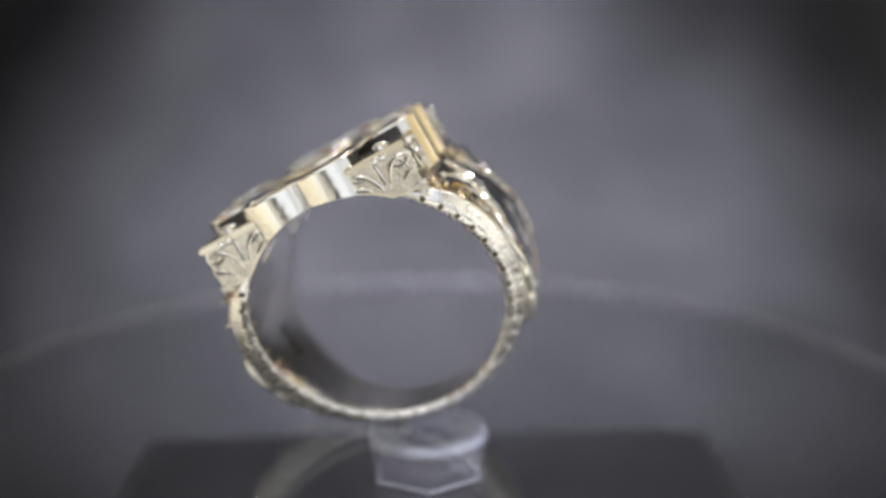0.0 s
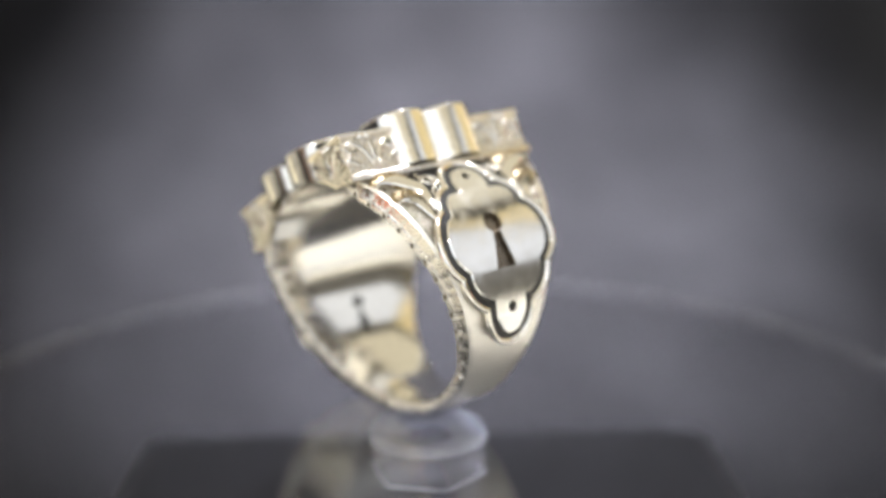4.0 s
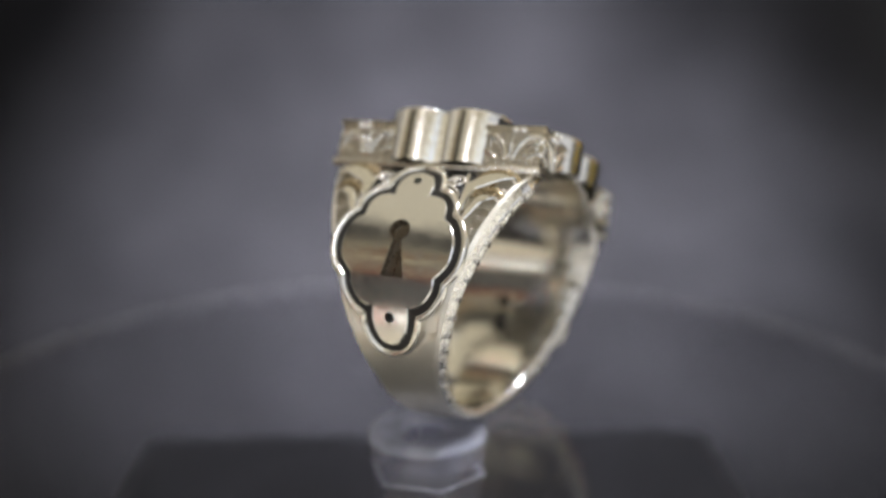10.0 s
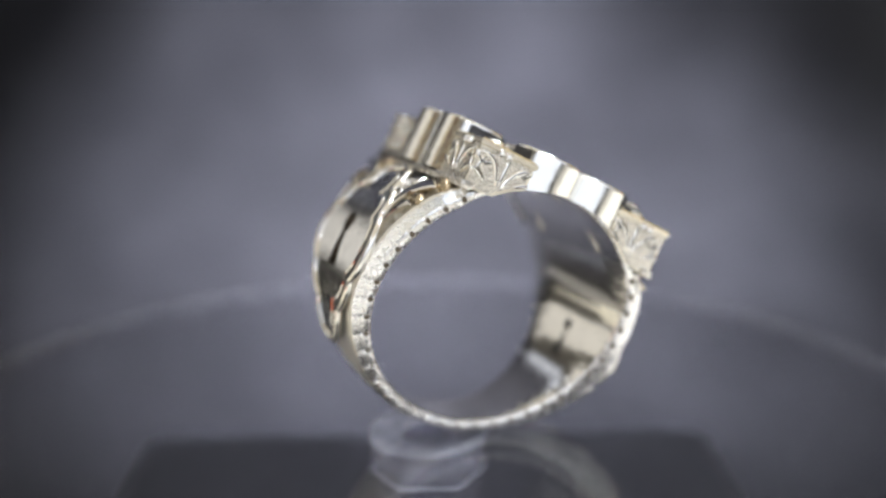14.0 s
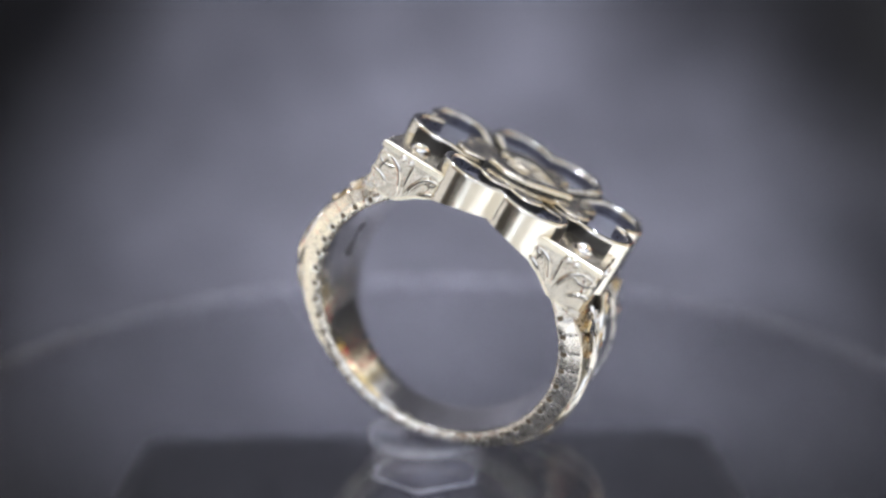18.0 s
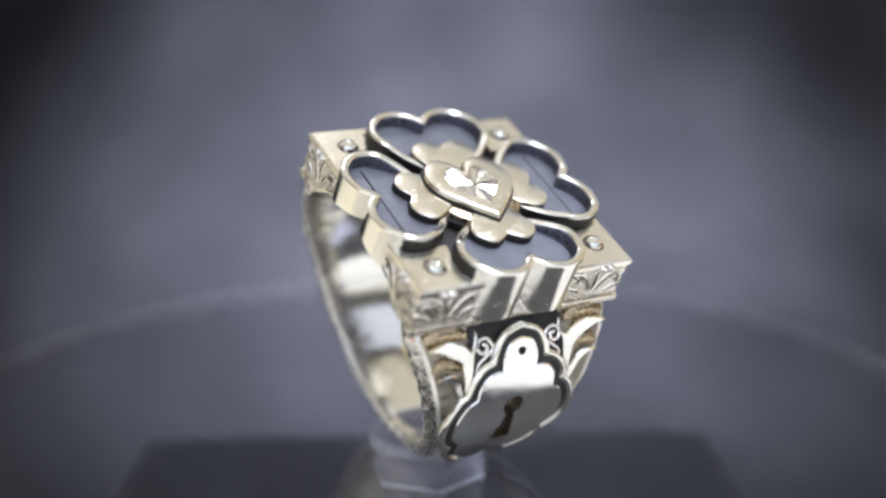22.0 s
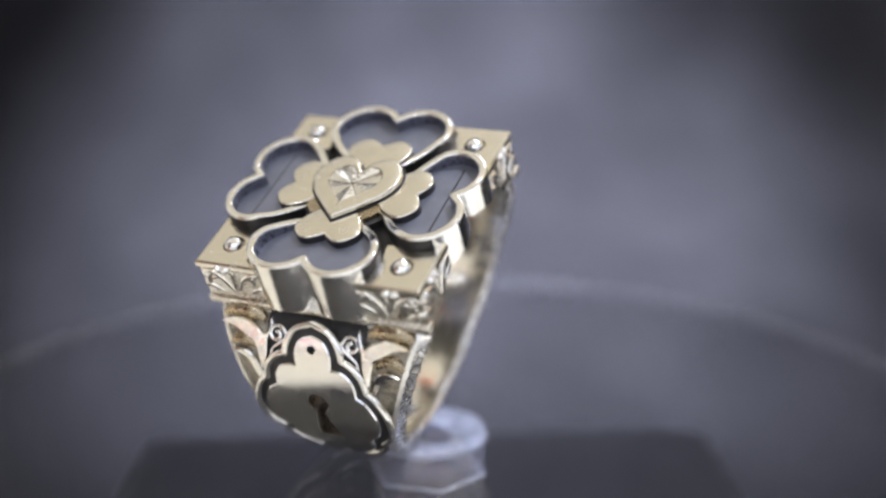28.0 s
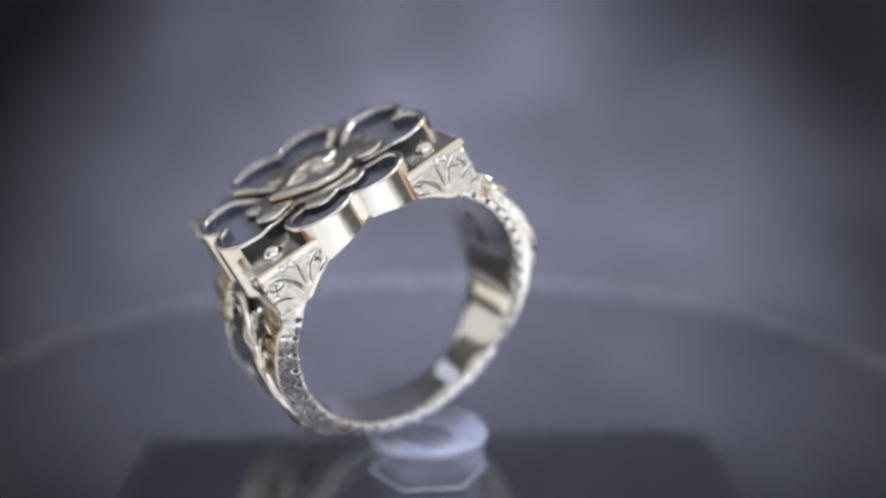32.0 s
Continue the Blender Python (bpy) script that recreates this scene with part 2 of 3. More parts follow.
# ---------------------------------------------------------------- setting
def backdrop():
    """Grey cloth: lies on the table behind the turntable and sweeps up behind the turntable, with soft folds; one side edge slants."""
    bm = bmesh.new()
    prof = [(39, -36.0), (44, -36.0)]
    prof += [(50 + 140 * math.sin(a), 104 - 140 * math.cos(a)) for a in (radians(d) for d in range(0, 91, 5))] + [(190.5, 117.0), (191.0, 150.0), (191.0, 205.0)]
    loops = []
    edge = [(-40, 205), (30, 205), (95, 136), (130, 124), (210, 118)]
    for i, (y, z) in enumerate(prof):
        row = []
        for k in range(61):
            x = -140 + (140 + table_value(edge, z)) * k / 60
            lift = 2.2 * noise.noise(Vector((x * 0.018, i * 0.35, 3.1))) + 1.2 * noise.noise(Vector((x * 0.05 + z * 0.03, z * 0.02, 7.7)))
            w = min(1, max(0, (y - 50) / 40))
            row.append(Vector((x, y - lift * w, z + lift * 0.4 * w)))
        loops.append(row)
    skin(bm, loops, False)
    ob = finish("backdrop", bm, CLOTH, smooth=60)
    so = ob.modifiers.new("thickness", "SOLIDIFY")
    so.thickness, so.offset = 0.0006, -1
    return tagged(ob, "dark grey seamless cloth backdrop sweeping up behind the turntable", "backdrop", kind="structure")


def room():
    """Dim walls that close the place."""
    def slab(name, x0, x1, y0, y1, z0, z1, label):
        bm = bmesh.new()
        block(bm, x0, x1, y0, y1, z0, z1)
        tagged(finish(name, bm, WALL, smooth=0), label, name.split("_")[0], kind="structure")
    slab("floor", -900, 900, -1200, 900, -820, -780, "dim bare studio floor")
    slab("ceiling", -900, 900, -1200, 900, 1300, 1340, "dim plastered studio ceiling")
    slab("wall_north", -900, 900, 900, 940, -820, 1340, "dim plastered wall behind the backdrop")
    slab("wall_south", -900, 900, -1240, -1200, -820, 1340, "dim plastered wall of the studio")
    slab("wall_east", 900, 940, -1240, 940, -820, 1340, "dim plastered wall of the studio")
    slab("wall_west", -940, -900, -1240, 940, -820, 1340, "dim plastered wall of the studio")


def worktable():
    root = tagged(new("table"), "white worktable under the cloth and the turntable", "table")
    root.location = (0, 0, -0.78)
    bm = bmesh.new()
    block(bm, -700, 740, -800, 280, -64, -37, 3)
    top = finish("tabletop", bm, WHITE_TOP, root, xf=Matrix.Translation((0, 0, 780)))
    for sx in (-1, 1):
        for y in (-740, 240):
            bm = bmesh.new()
            block(bm, sx * 650 - 25, sx * 650 + 25, y - 25, y + 25, -780, -64.0, 2)
            finish("leg", bm, WHITE_TOP, root, xf=Matrix.Translation((0, 0, 780)))
    return root


SMOKED = mat("smoked_wood", (0.055, 0.048, 0.038), 0.0, 0.55, 0.1, 25.0, 0.3, 0.1, 1.0)
ORANGE = mat("orange_lacquer", (0.68, 0.12, 0.035), 0.0, 0.35, 0.08, 40.0, 0.1)
YELLOW = mat("yellow_lacquer", (0.86, 0.60, 0.03), 0.0, 0.35, 0.08, 40.0, 0.1)
RED = mat("red_card", (0.72, 0.05, 0.05), 0.0, 0.5, 0.1, 30.0, 0.15)
CREAM = mat("cream_card", (0.80, 0.73, 0.52), 0.0, 0.6, 0.1, 30.0, 0.1)
SLATE = mat("slate_card", (0.20, 0.22, 0.27), 0.0, 0.6, 0.1, 30.0, 0.15)
DARKWOOD = mat("dark_wood", (0.30, 0.11, 0.07), 0.0, 0.5, 0.1, 25.0, 0.3, 0.1, 1.0)
WHITE_TOP = mat("white_laminate", (0.85, 0.82, 0.72), 0.0, 0.4, 0.1, 30.0, 0.1, 0.05, 1.0)


def side_shelf():
    """A dark wall shelf with cream front edges, seen only in the silver."""
    root = tagged(new("wall_shelf"), "dark wooden wall shelf with cream front edges", "shelf")
    root.location = (-0.9, -0.42, 0.29)
    bm = bmesh.new()
    block(bm, 0.5, 14, -330, 520, 0, 300, 2)
    finish("back_panel", bm, DARKWOOD, root, smooth=30)
    for z in (0, 140, 282):
        bm = bmesh.new()
        block(bm, 14.2, 150, -330, 520, z, z + 18, 1.5)
        sh = finish("shelf_board", bm, DARKWOOD, root, smooth=30)
        bm = bmesh.new()
        block(bm, 150.2, 156, -330, 520, z - 8, z + 26, 1.5)
        finish("edge_strip", bm, CREAM if z else DARKWOOD, sh, "cream front edge" if z else "dark wooden front edge", 30)
    rnd = random.Random(12)
    for z in (18.4, 158.4):
        y = -322
        while y < 450:
            wide, tall = rnd.uniform(38, 80), rnd.uniform(62, 100)
            material, words = rnd.choice(((DARKWOOD, "brown"), (CREAM, "cream"), (DARKWOOD, "brown")) if z < 100 else ((SLATE, "grey-blue"), (CREAM, "cream"), (SLATE, "grey-blue"), (DARKWOOD, "brown"), (CREAM, "cream")))
            box = tagged(new("shelf_box"), words + " cardboard box standing on the wall shelf", "box", "boxes on the wall shelf")
            box.matrix_world = pose(-0.9 + 0.085, -0.42 + (y + wide / 2) * MM, 0.29 + z * MM)
            bm = bmesh.new()
            block(bm, -55, 55, -wide / 2, wide / 2, 0, tall, 1.5)
            finish("box_body", bm, material, box, smooth=40)
            y += wide + rnd.uniform(3, 14)
    return root


def storage_box():
    """An orange box with a deep dark lid on the table, seen only in the silver."""
    root = tagged(new("storage_box"), "low orange box with a deep dark lid on the white table", "box")
    root.location = (-0.195, -0.06, -0.037)
    bm = bmesh.new()
    block(bm, -16, 45, -44, 2, 0.3, 36, 1.5)
    finish("body", bm, ORANGE, root, smooth=40)
    bm = bmesh.new()
    block(bm, -18, 47, -46, 4, 36.2, 98, 2)
    finish("lid", bm, SMOKED, root, "nearly black lid", 40)
    return root


def side_cabinet():
    """A low dark cabinet with a yellow top edge on the table, red and cream cartons on it; seen only in the silver."""
    root = tagged(new("side_cabinet"), "low dark cabinet with a yellow top edge on the white table", "cabinet")
    place = Matrix.Translation((0.37, 0.19, -0.037)) @ pose(0, 0, 0, 0, 0, -62)
    root.matrix_world = place
    bm = bmesh.new()
    block(bm, -190, 150, -40, 40, 0.3, 62, 2)
    finish("body", bm, SMOKED, root, "nearly black body", 40)
    bm = bmesh.new()
    block(bm, -190, 150, -43, 40, 62.2, 77, 1.5)
    finish("top_edge", bm, YELLOW, root, "yellow lacquered top", 40)
    x = -186
    for wide, tall, material, words in ((52, 70, RED, "red"), (34, 40, CREAM, "cream"), (46, 62, RED, "red"), (58, 52, CREAM, "cream"), (40, 74, RED, "red"), (66, 44, CREAM, "cream")):
        box = tagged(new("carton"), words + " cardboard carton standing on the yellow top of the cabinet", "carton", "cartons on the cabinet")
        box.matrix_world = place @ pose((x + wide / 2) * MM, 0, 77.3 * MM)
        bm = bmesh.new()
        block(bm, -wide / 2, wide / 2, -30, 30, 0, tall, 1)
        finish("carton_body", bm, material, box, smooth=40)
        bm = bmesh.new()
        block(bm, -wide / 2 - 0.6, wide / 2 + 0.6, -30.6, 30.6, tall + 0.2, tall + 5, 1)
        finish("carton_lid", bm, material, box, smooth=40)
        x += wide + 5
    return root


def turntable_base():
    root = tagged(new("display_turntable"), "square black plastic turntable with dust specks, standing on the white table", "turntable")
    root.location = (0, 0, -0.036)
    bm = bmesh.new()
    block(bm, -33.5, 33.5, -33.5, 36.5, -0.98, 20.4, 3.0)
    finish("body", bm, BLACK, root, smooth=60)
    bm = bmesh.new()
    lathe(bm, [(3.2, 20.4), (9.5, 20.4), (9.5, 20.8), (9.0, 21.2), (3.2, 21.2)], 48)
    finish("spindle_collar", bm, BLACK, root, "round black collar round the spindle", 40)
    bm = bmesh.new()
    rnd = random.Random(4)
    for k in range(70):
        x, y, r = rnd.uniform(-31, 31), rnd.uniform(-10, 34), rnd.uniform(0.05, 0.16)
        dome(bm, (x, y, 20.39), (0, 0, 1), r, r * 0.5, 6, 2)
    dust = finish("dust", bm, DUST, root, "pale dust specks")
    tagged(dust, kind="stuff")
    return root


DUST = mat("dust", (0.45, 0.45, 0.48), 0.0, 0.9, 0.05, 1.0, 0.2)


def disc():
    """Thin clear disc; its middle lies on the hub, with a small hole for the spindle."""
    root = tagged(new("clear_disc"), "thin clear acrylic turntable disc with a polished rim", "disc")
    bm = bmesh.new()
    lathe(bm, [(2.3, 0.0), (45.3, 0.0), (45.3, -0.7), (2.3, -0.7)], 160)
    finish("plate", bm, ACRYLIC, root, smooth=50)
    bm = bmesh.new()
    lathe(bm, [(45.305, 0.0), (45.8, -0.03), (46.1, -0.2), (46.1, -0.5), (45.8, -0.67), (45.305, -0.7)], 480)
    finish("rim", bm, RIM, root, "rounded polished rim that catches the light", 50)
    return root


RIM = clear("clear_rim", (0.93, 0.93, 0.95), (0.8, 0.8, 0.85), 0.22, 1.52, 0.05)


def hub():
    root = tagged(new("turntable_hub"), "frosted clear plastic hub with a hexagonal socket under the disc", "hub")
    root.location = (0, 0, -0.0155)
    bm = bmesh.new()
    lathe(bm, [(2.2, 13.3), (4.6, 13.9), (5.0, 13.9), (5.0, 13.5), (4.92, 12.5), (4.5, 12.5), (4.55, 13.0), (2.2, 12.9)], 56)
    finish("sleeve", bm, MILKY, root, smooth=50)
    bm = bmesh.new()
    lathe(bm, [(2.1, 13.95), (2.5, 14.3), (3.0, 14.42), (3.6, 14.46), (4.2, 14.66), (4.7, 14.76), (5.0, 14.6), (5.14, 14.3), (5.08, 14.0), (4.6, 13.95)], 56)
    finish("lip", bm, LIP, root, "whitish frosted lip dished towards the hole", 60)
    bm = bmesh.new()
    lathe(bm, [(1.75, 14.2), (2.05, 14.25), (2.08, 11.2), (1.75, 11.2)], 6)
    finish("socket", bm, MILKY, root, "clear hexagonal socket wall", 20, xf=pose(0, 0, 0, 0, 0, 42))
    bm = bmesh.new()
    lathe(bm, [(0.05, 12.6), (1.7, 12.6), (1.7, 12.2), (0.05, 12.2)], 6)
    finish("spindle_end", bm, BLACK, root, "dark end of the spindle in the socket", 20, xf=pose(0, 0, 0, 0, 0, 42))
    bm = bmesh.new()
    lathe(bm, [(2.2, 12.45), (4.8, 12.45), (5.0, 12.2), (5.0, 11.2), (4.8, 10.9), (2.2, 10.9)], 6)
    finish("hexagon_nut", bm, MILKY, root, "clear hexagonal plastic nut", 20, xf=pose(0, 0, 0, 0, 0, 12))
    bm = bmesh.new()
    lathe(bm, [(4.70, 11.05), (5.06, 11.2), (5.08, 10.95), (4.70, 10.8)], 6)
    finish("hexagon_edge", bm, EDGE_SHEEN, root, "whitish edge of the hexagonal nut, painted for its bright line", 20, xf=pose(0, 0, 0, 0, 0, 12))
    bm = bmesh.new()
    lathe(bm, [(1.9, 0.1), (4.7, 0.1), (4.75, 10.5), (1.9, 10.5)], 48)
    finish("stem", bm, STEM, root, "clear plastic stem down to the base", 50)
    return root


# ---------------------------------------------------------------- the ring
YAW, TILT, LEAN = radians(2.76), radians(28.65), radians(-1.25)
AX = Vector((math.cos(YAW) * math.cos(LEAN), math.sin(YAW) * math.cos(LEAN), math.sin(LEAN)))
AH = Vector((-math.sin(YAW), math.cos(YAW), 0))
AZ = AX.cross(AH)
AY = AH * math.cos(TILT) + AZ * math.sin(TILT)
AN = AX.cross(AY)
# band space (x along the finger, z out through the head) to the ring's upright space
UPRIGHT = Matrix.Translation((0, 0, CENTRE_Z)) @ Matrix((AX, AY, AN)).transposed().to_4x4()
FOOT = (-1.42, -3.32)                # where the ring stands on the turntable, mm from its axis

R_IN = 10.0
WIDTHS = [(0, 8.5), (45, 8.6), (54, 8.6), (84, 6.65), (104, 5.2), (124, 4.1), (146, 3.1), (180, 2.6)]
OUTER = [(0, 10.4), (40, 10.5), (50, 11.3), (60, 11.65), (80, 11.85), (110, 11.75), (130, 11.4), (150, 11.1), (180, 10.9)]


def on_band(x, phi, r):
    a = radians(phi)
    return Vector((x, r * math.sin(a), r * math.cos(a)))


def half_width(phi):
    return table_value(WIDTHS, abs(phi))


def outer_radius(phi):
    return table_value(OUTER, abs(phi))


def outward(p):
    return Vector((0, p[1], p[2])).normalized()


def ring_part(name, bm, material, parent, label="", smooth=35):
    return finish(name, bm, material, parent, label, smooth, UPRIGHT)


PITCH = 8.0625                       # degrees from notch to notch along the edges of the band
FIRST = 51.0                         # the notched edge begins under the head


def bead(phi):
    """0 in the middle of a bead on the edge, 1 in the notch between two."""
    a = abs(phi)
    if a < FIRST:
        return 0.0
    f = abs(((a - FIRST) / PITCH) % 1.0 - 0.5) * 2
    return 0.45 * f ** 4 + (0.55 * (f - 0.88) / 0.12 if f > 0.88 else 0.0)


def band(root):
    """Mirror-bright inside, satin outside below the lock, both edges rounded and cut into beads."""
    bm = bmesh.new()
    loops = []
    steps = 1072
    arc = [radians(a) for a in (-78, -50, -25, 0, 25, 50, 78)]
    for k in range(steps):
        phi = -180 + 360 * k / steps
        w, ro = half_width(phi), outer_radius(phi)
        d = 0.32 * min(1, max(0, (125 - abs(phi)) / 20)) * min(1, max(0, (abs(phi) - 48) / 6))
        e = min(0.65, w * 0.3)
        rr = min(ro - 0.10, R_IN + 0.84)
        c = bead(phi)
        mid, tall, bulge = (R_IN + rr) / 2 + 0.02, (rr - R_IN) / 2 - 0.08 * c, 0.22 - 0.16 * c
        edge = [(w - 0.20 + bulge * math.cos(a), mid + tall * math.sin(a)) for a in arc]
        outer = [(w - 0.32, ro - 0.10 - 0.05 * c), (w - e, ro), (w - e - 0.12, ro - d)]
        right = [(w * 0.5, R_IN), (w - 0.26, R_IN)] + edge + outer
        prof = right + [(0, ro - d * 0.4)] + [(-x, r) for x, r in reversed(right)]
        loops.append([on_band(x, phi, r) for x, r in prof])
    skin(bm, loops, True, True)
    count, first = len(prof), 2 + len(arc)
    for i, f in enumerate(bm.faces):
        k = i % count
        f.material_index = 1 if first <= k < count - first - 1 else 2 if 2 <= k < first or count - first - 1 <= k < count - 3 else 0
    ob = ring_part("band", bm, SILVER, root, "silver band, polished inside and satin outside, tapering to the bottom", 30)
    ob.data.materials.append(SATIN)
    ob.data.materials.append(BEADED)
    return ob


def rim_pits(root, parent):
    """Dark domes, coloured as shaded pits, in the notches along both edges of the band."""
    for side in (-1, 1):
        for half in (-1, 1):
            for k in range(16):
                phi = FIRST + PITCH * k
                w, ro = half_width(phi), outer_radius(phi)
                rr = min(ro - 0.14, R_IN + 0.80)
                size = 1.0 - 0.45 * min(1.0, max(0.0, (phi - 115) / 50))
                bm = bmesh.new()
                dome(bm, on_band(side * (w - 0.02), half * phi, rr - 0.36), (side, 0, 0), 0.25 * size, 0.05, 12, 3)
                ring_part("pit", bm, PIT, parent)
                bm = bmesh.new()
                lathe(bm, [(0.27 * size + 0.045 * math.cos(a), 0.05 * math.sin(a)) for a in (math.pi * k / 3 for k in range(6))], 16)
                at = on_band(side * (w - 0.01), half * phi, rr - 0.36)
                bm.transform(Matrix.Translation(at) @ Vector((side, 0, 0)).to_track_quat("Z", "Y").to_matrix().to_4x4())
                ring_part("pit_lip", bm, SILVER_BRIGHT, parent, "", 60)


def head_block(root):
    """Square head; its underside follows the finger hole."""
    bm = bmesh.new()
    h, zb, zt = 8.3, 7.5, 10.55
    y0 = math.sqrt(R_IN ** 2 - zb ** 2)
    sec = [(-h, zt), (-h, zb), (-y0, zb)]
    for k in range(1, 16):
        a = -math.asin(y0 / R_IN) + 2 * math.asin(y0 / R_IN) * k / 16
        sec.append((R_IN * math.sin(a), R_IN * math.cos(a)))
    sec += [(y0, zb), (h, zb), (h, zt)]
    loops = [[Vector((x, y, z)) for y, z in sec] for x in (-8.3, 8.3)]
    rows = skin(bm, loops)
    for r in rows:
        bm.faces.new(r)
    head = ring_part("head", bm, SILVER, root, "square silver head over the finger hole", 20)
    for sy in (-1, 1):
        bm = bmesh.new()
        y0, y1 = sorted((sy * 8.2, sy * 9.20))
        block(bm, -9.13, 9.13, y0, y1, 7.25, 7.85, 0.10)
        ring_part("engraved_strip", bm, PANEL, head, "stippled engraved strip under the head", 30)
    bm = bmesh.new()
    block(bm, -8.25, 8.25, -8.25, 8.25, 10.5, 10.62)
    ring_part("recess", bm, OXIDE, head, "blackened recessed ground between the petals", 0)
    return head


PETAL = [(1.6, 0), (3.5, 2.6), (4.9, 4.2), (6.5, 5.1), (8.15, 4.8), (9.3, 3.65), (9.68, 2.2), (9.3, 0.8), (8.62, 0.0)]


def petal(root, k):
    """One of four heart-shaped cells: a standing wall, a grey floor and a lobed leaf."""
    turn = Matrix.Rotation(radians(90 * k), 4, "Z")
    loop = mirrored(catmull(PETAL, 5, False))
    inner = offset_loop(loop, -0.60)
    top = 12.3
    side = k in (0, 2)

    def low(p):
        if p.x < 7.6:
            return 10.5
        return max(7.6, math.sqrt(max(0, R_IN ** 2 - p.y ** 2)) + 0.02) if side else 7.87
    mix = lambda t: [a.lerp(b, t) for a, b in zip(loop, inner)]
    bm = bmesh.new()
    loops = [[Vector((p.x, p.y, low(p))) for p in loop]]
    drop = lambda p: 0.75 * min(1.0, max(0.0, (5.6 - p.x) / 2.4))
    for t, z in ((0.0, top - 0.24), (0.0, top - 0.13), (0.06, top - 0.055), (0.16, top - 0.016), (0.30, top), (0.70, top), (0.84, top - 0.016), (0.94, top - 0.055), (1.0, top - 0.13), (1.0, top - 0.24)):
        loops.append([Vector((p.x, p.y, z - drop(q))) for p, q in zip(mix(t), loop)])
    skin(bm, loops)
    bm.transform(turn)
    wall = ring_part("petal", bm, SILVER, root, "heart-shaped cell with a standing polished rim", 40)
    bm = bmesh.new()
    skin(bm, [[Vector((p.x, p.y, top - 0.24 - drop(q))) for p, q in zip(inner, loop)], [Vector((p.x, p.y, 10.75)) for p in inner]])
    bm.transform(turn)
    ring_part("cell_side", bm, CELL_DARK, wall, "darkened inner side of the cell", 40)
    # near-black outer side, where the cell stands beside its neighbours and the brackets
    out = offset_loop(loop, 0.012)
    bm = bmesh.new()
    for i in range(len(out)):
        a, b = out[i - 1], out[i]
        if max(a.x, b.x) < 8.6 and abs(a.y) + abs(b.y) > 0.5 and not (a.x > 8.0 and abs(a.y) < 2.0):
            vs = [bm.verts.new(p) for p in ((a.x, a.y, 10.58), (b.x, b.y, 10.58), (b.x, b.y, top - 0.24 - drop(loop[i])), (a.x, a.y, top - 0.24 - drop(loop[i - 1])))]
            bm.faces.new(vs)
    bmesh.ops.remove_doubles(bm, verts=bm.verts, dist=0.002)
    bm.transform(turn)
    ring_part("outer_side", bm, OXIDE, wall, "near-black outer side of the cell", 40)
    bm = bmesh.new()
    fill(bm, [offset_loop(loop, -0.35)], 0)
    bm.transform(turn @ Matrix.Translation((0, 0, 11.25)))
    ring_part("floor", bm, FLOOR_GREY, wall, "dark grey oxidised floor of the cell", 0)
    if side:
        bm = bmesh.new()
        sweep(bm, [Vector((7.3, -3.9, 11.25)), Vector((7.3, 0.0, 11.25)), Vector((7.3, 3.9, 11.25))], [0.06] * 3, 5)
        bm.transform(turn)
        ring_part("seam", bm, OXIDE, wall, "dark seam across the floor of the cell", 30)
    # lobed leaf
    lp = mirrored(catmull([(2.2, 0), (2.5, 1.3), (3.6, 2.3), (4.8, 2.65), (5.65, 2.0), (5.9, 1.2), (5.5, 0.35), (5.2, 0)], 4, False))
    raised(wall, "leaf", "lobed polished silver leaf", lp, 11.92, 11.2, turn)


def raised(parent, name, label, loop, top, base, turn, holes=(), edge=0.14, round_by=0.13):
    """A flat plate with a polished softened top and blackened sides."""
    ins = offset_loop(loop, -round_by)
    bm = bmesh.new()
    fill(bm, [ins, *holes], 0)
    bm.transform(Matrix.Translation((0, 0, top)))
    soft = [[Vector((*a.lerp(b, math.sin(t)), top - round_by * (1 - math.cos(t)))) for a, b in zip(ins, loop)] for t in (0.0, 0.45, 0.9, math.pi / 2)]
    skin(bm, soft + [[Vector((p.x, p.y, top - max(edge, round_by + 0.02))) for p in loop]])
    bmesh.ops.remove_doubles(bm, verts=bm.verts, dist=0.004)
    bm.transform(turn)
    ob = ring_part(name, bm, BRUSHED, parent, label, 50)
    bm = bmesh.new()
    skin(bm, [[Vector((p.x, p.y, top - max(edge, round_by + 0.02))) for p in loop], [Vector((p.x, p.y, base)) for p in loop]])
    bm.transform(turn)
    ring_part(name + "_side", bm, OXIDE, parent, "blackened side", 50)
    return ob


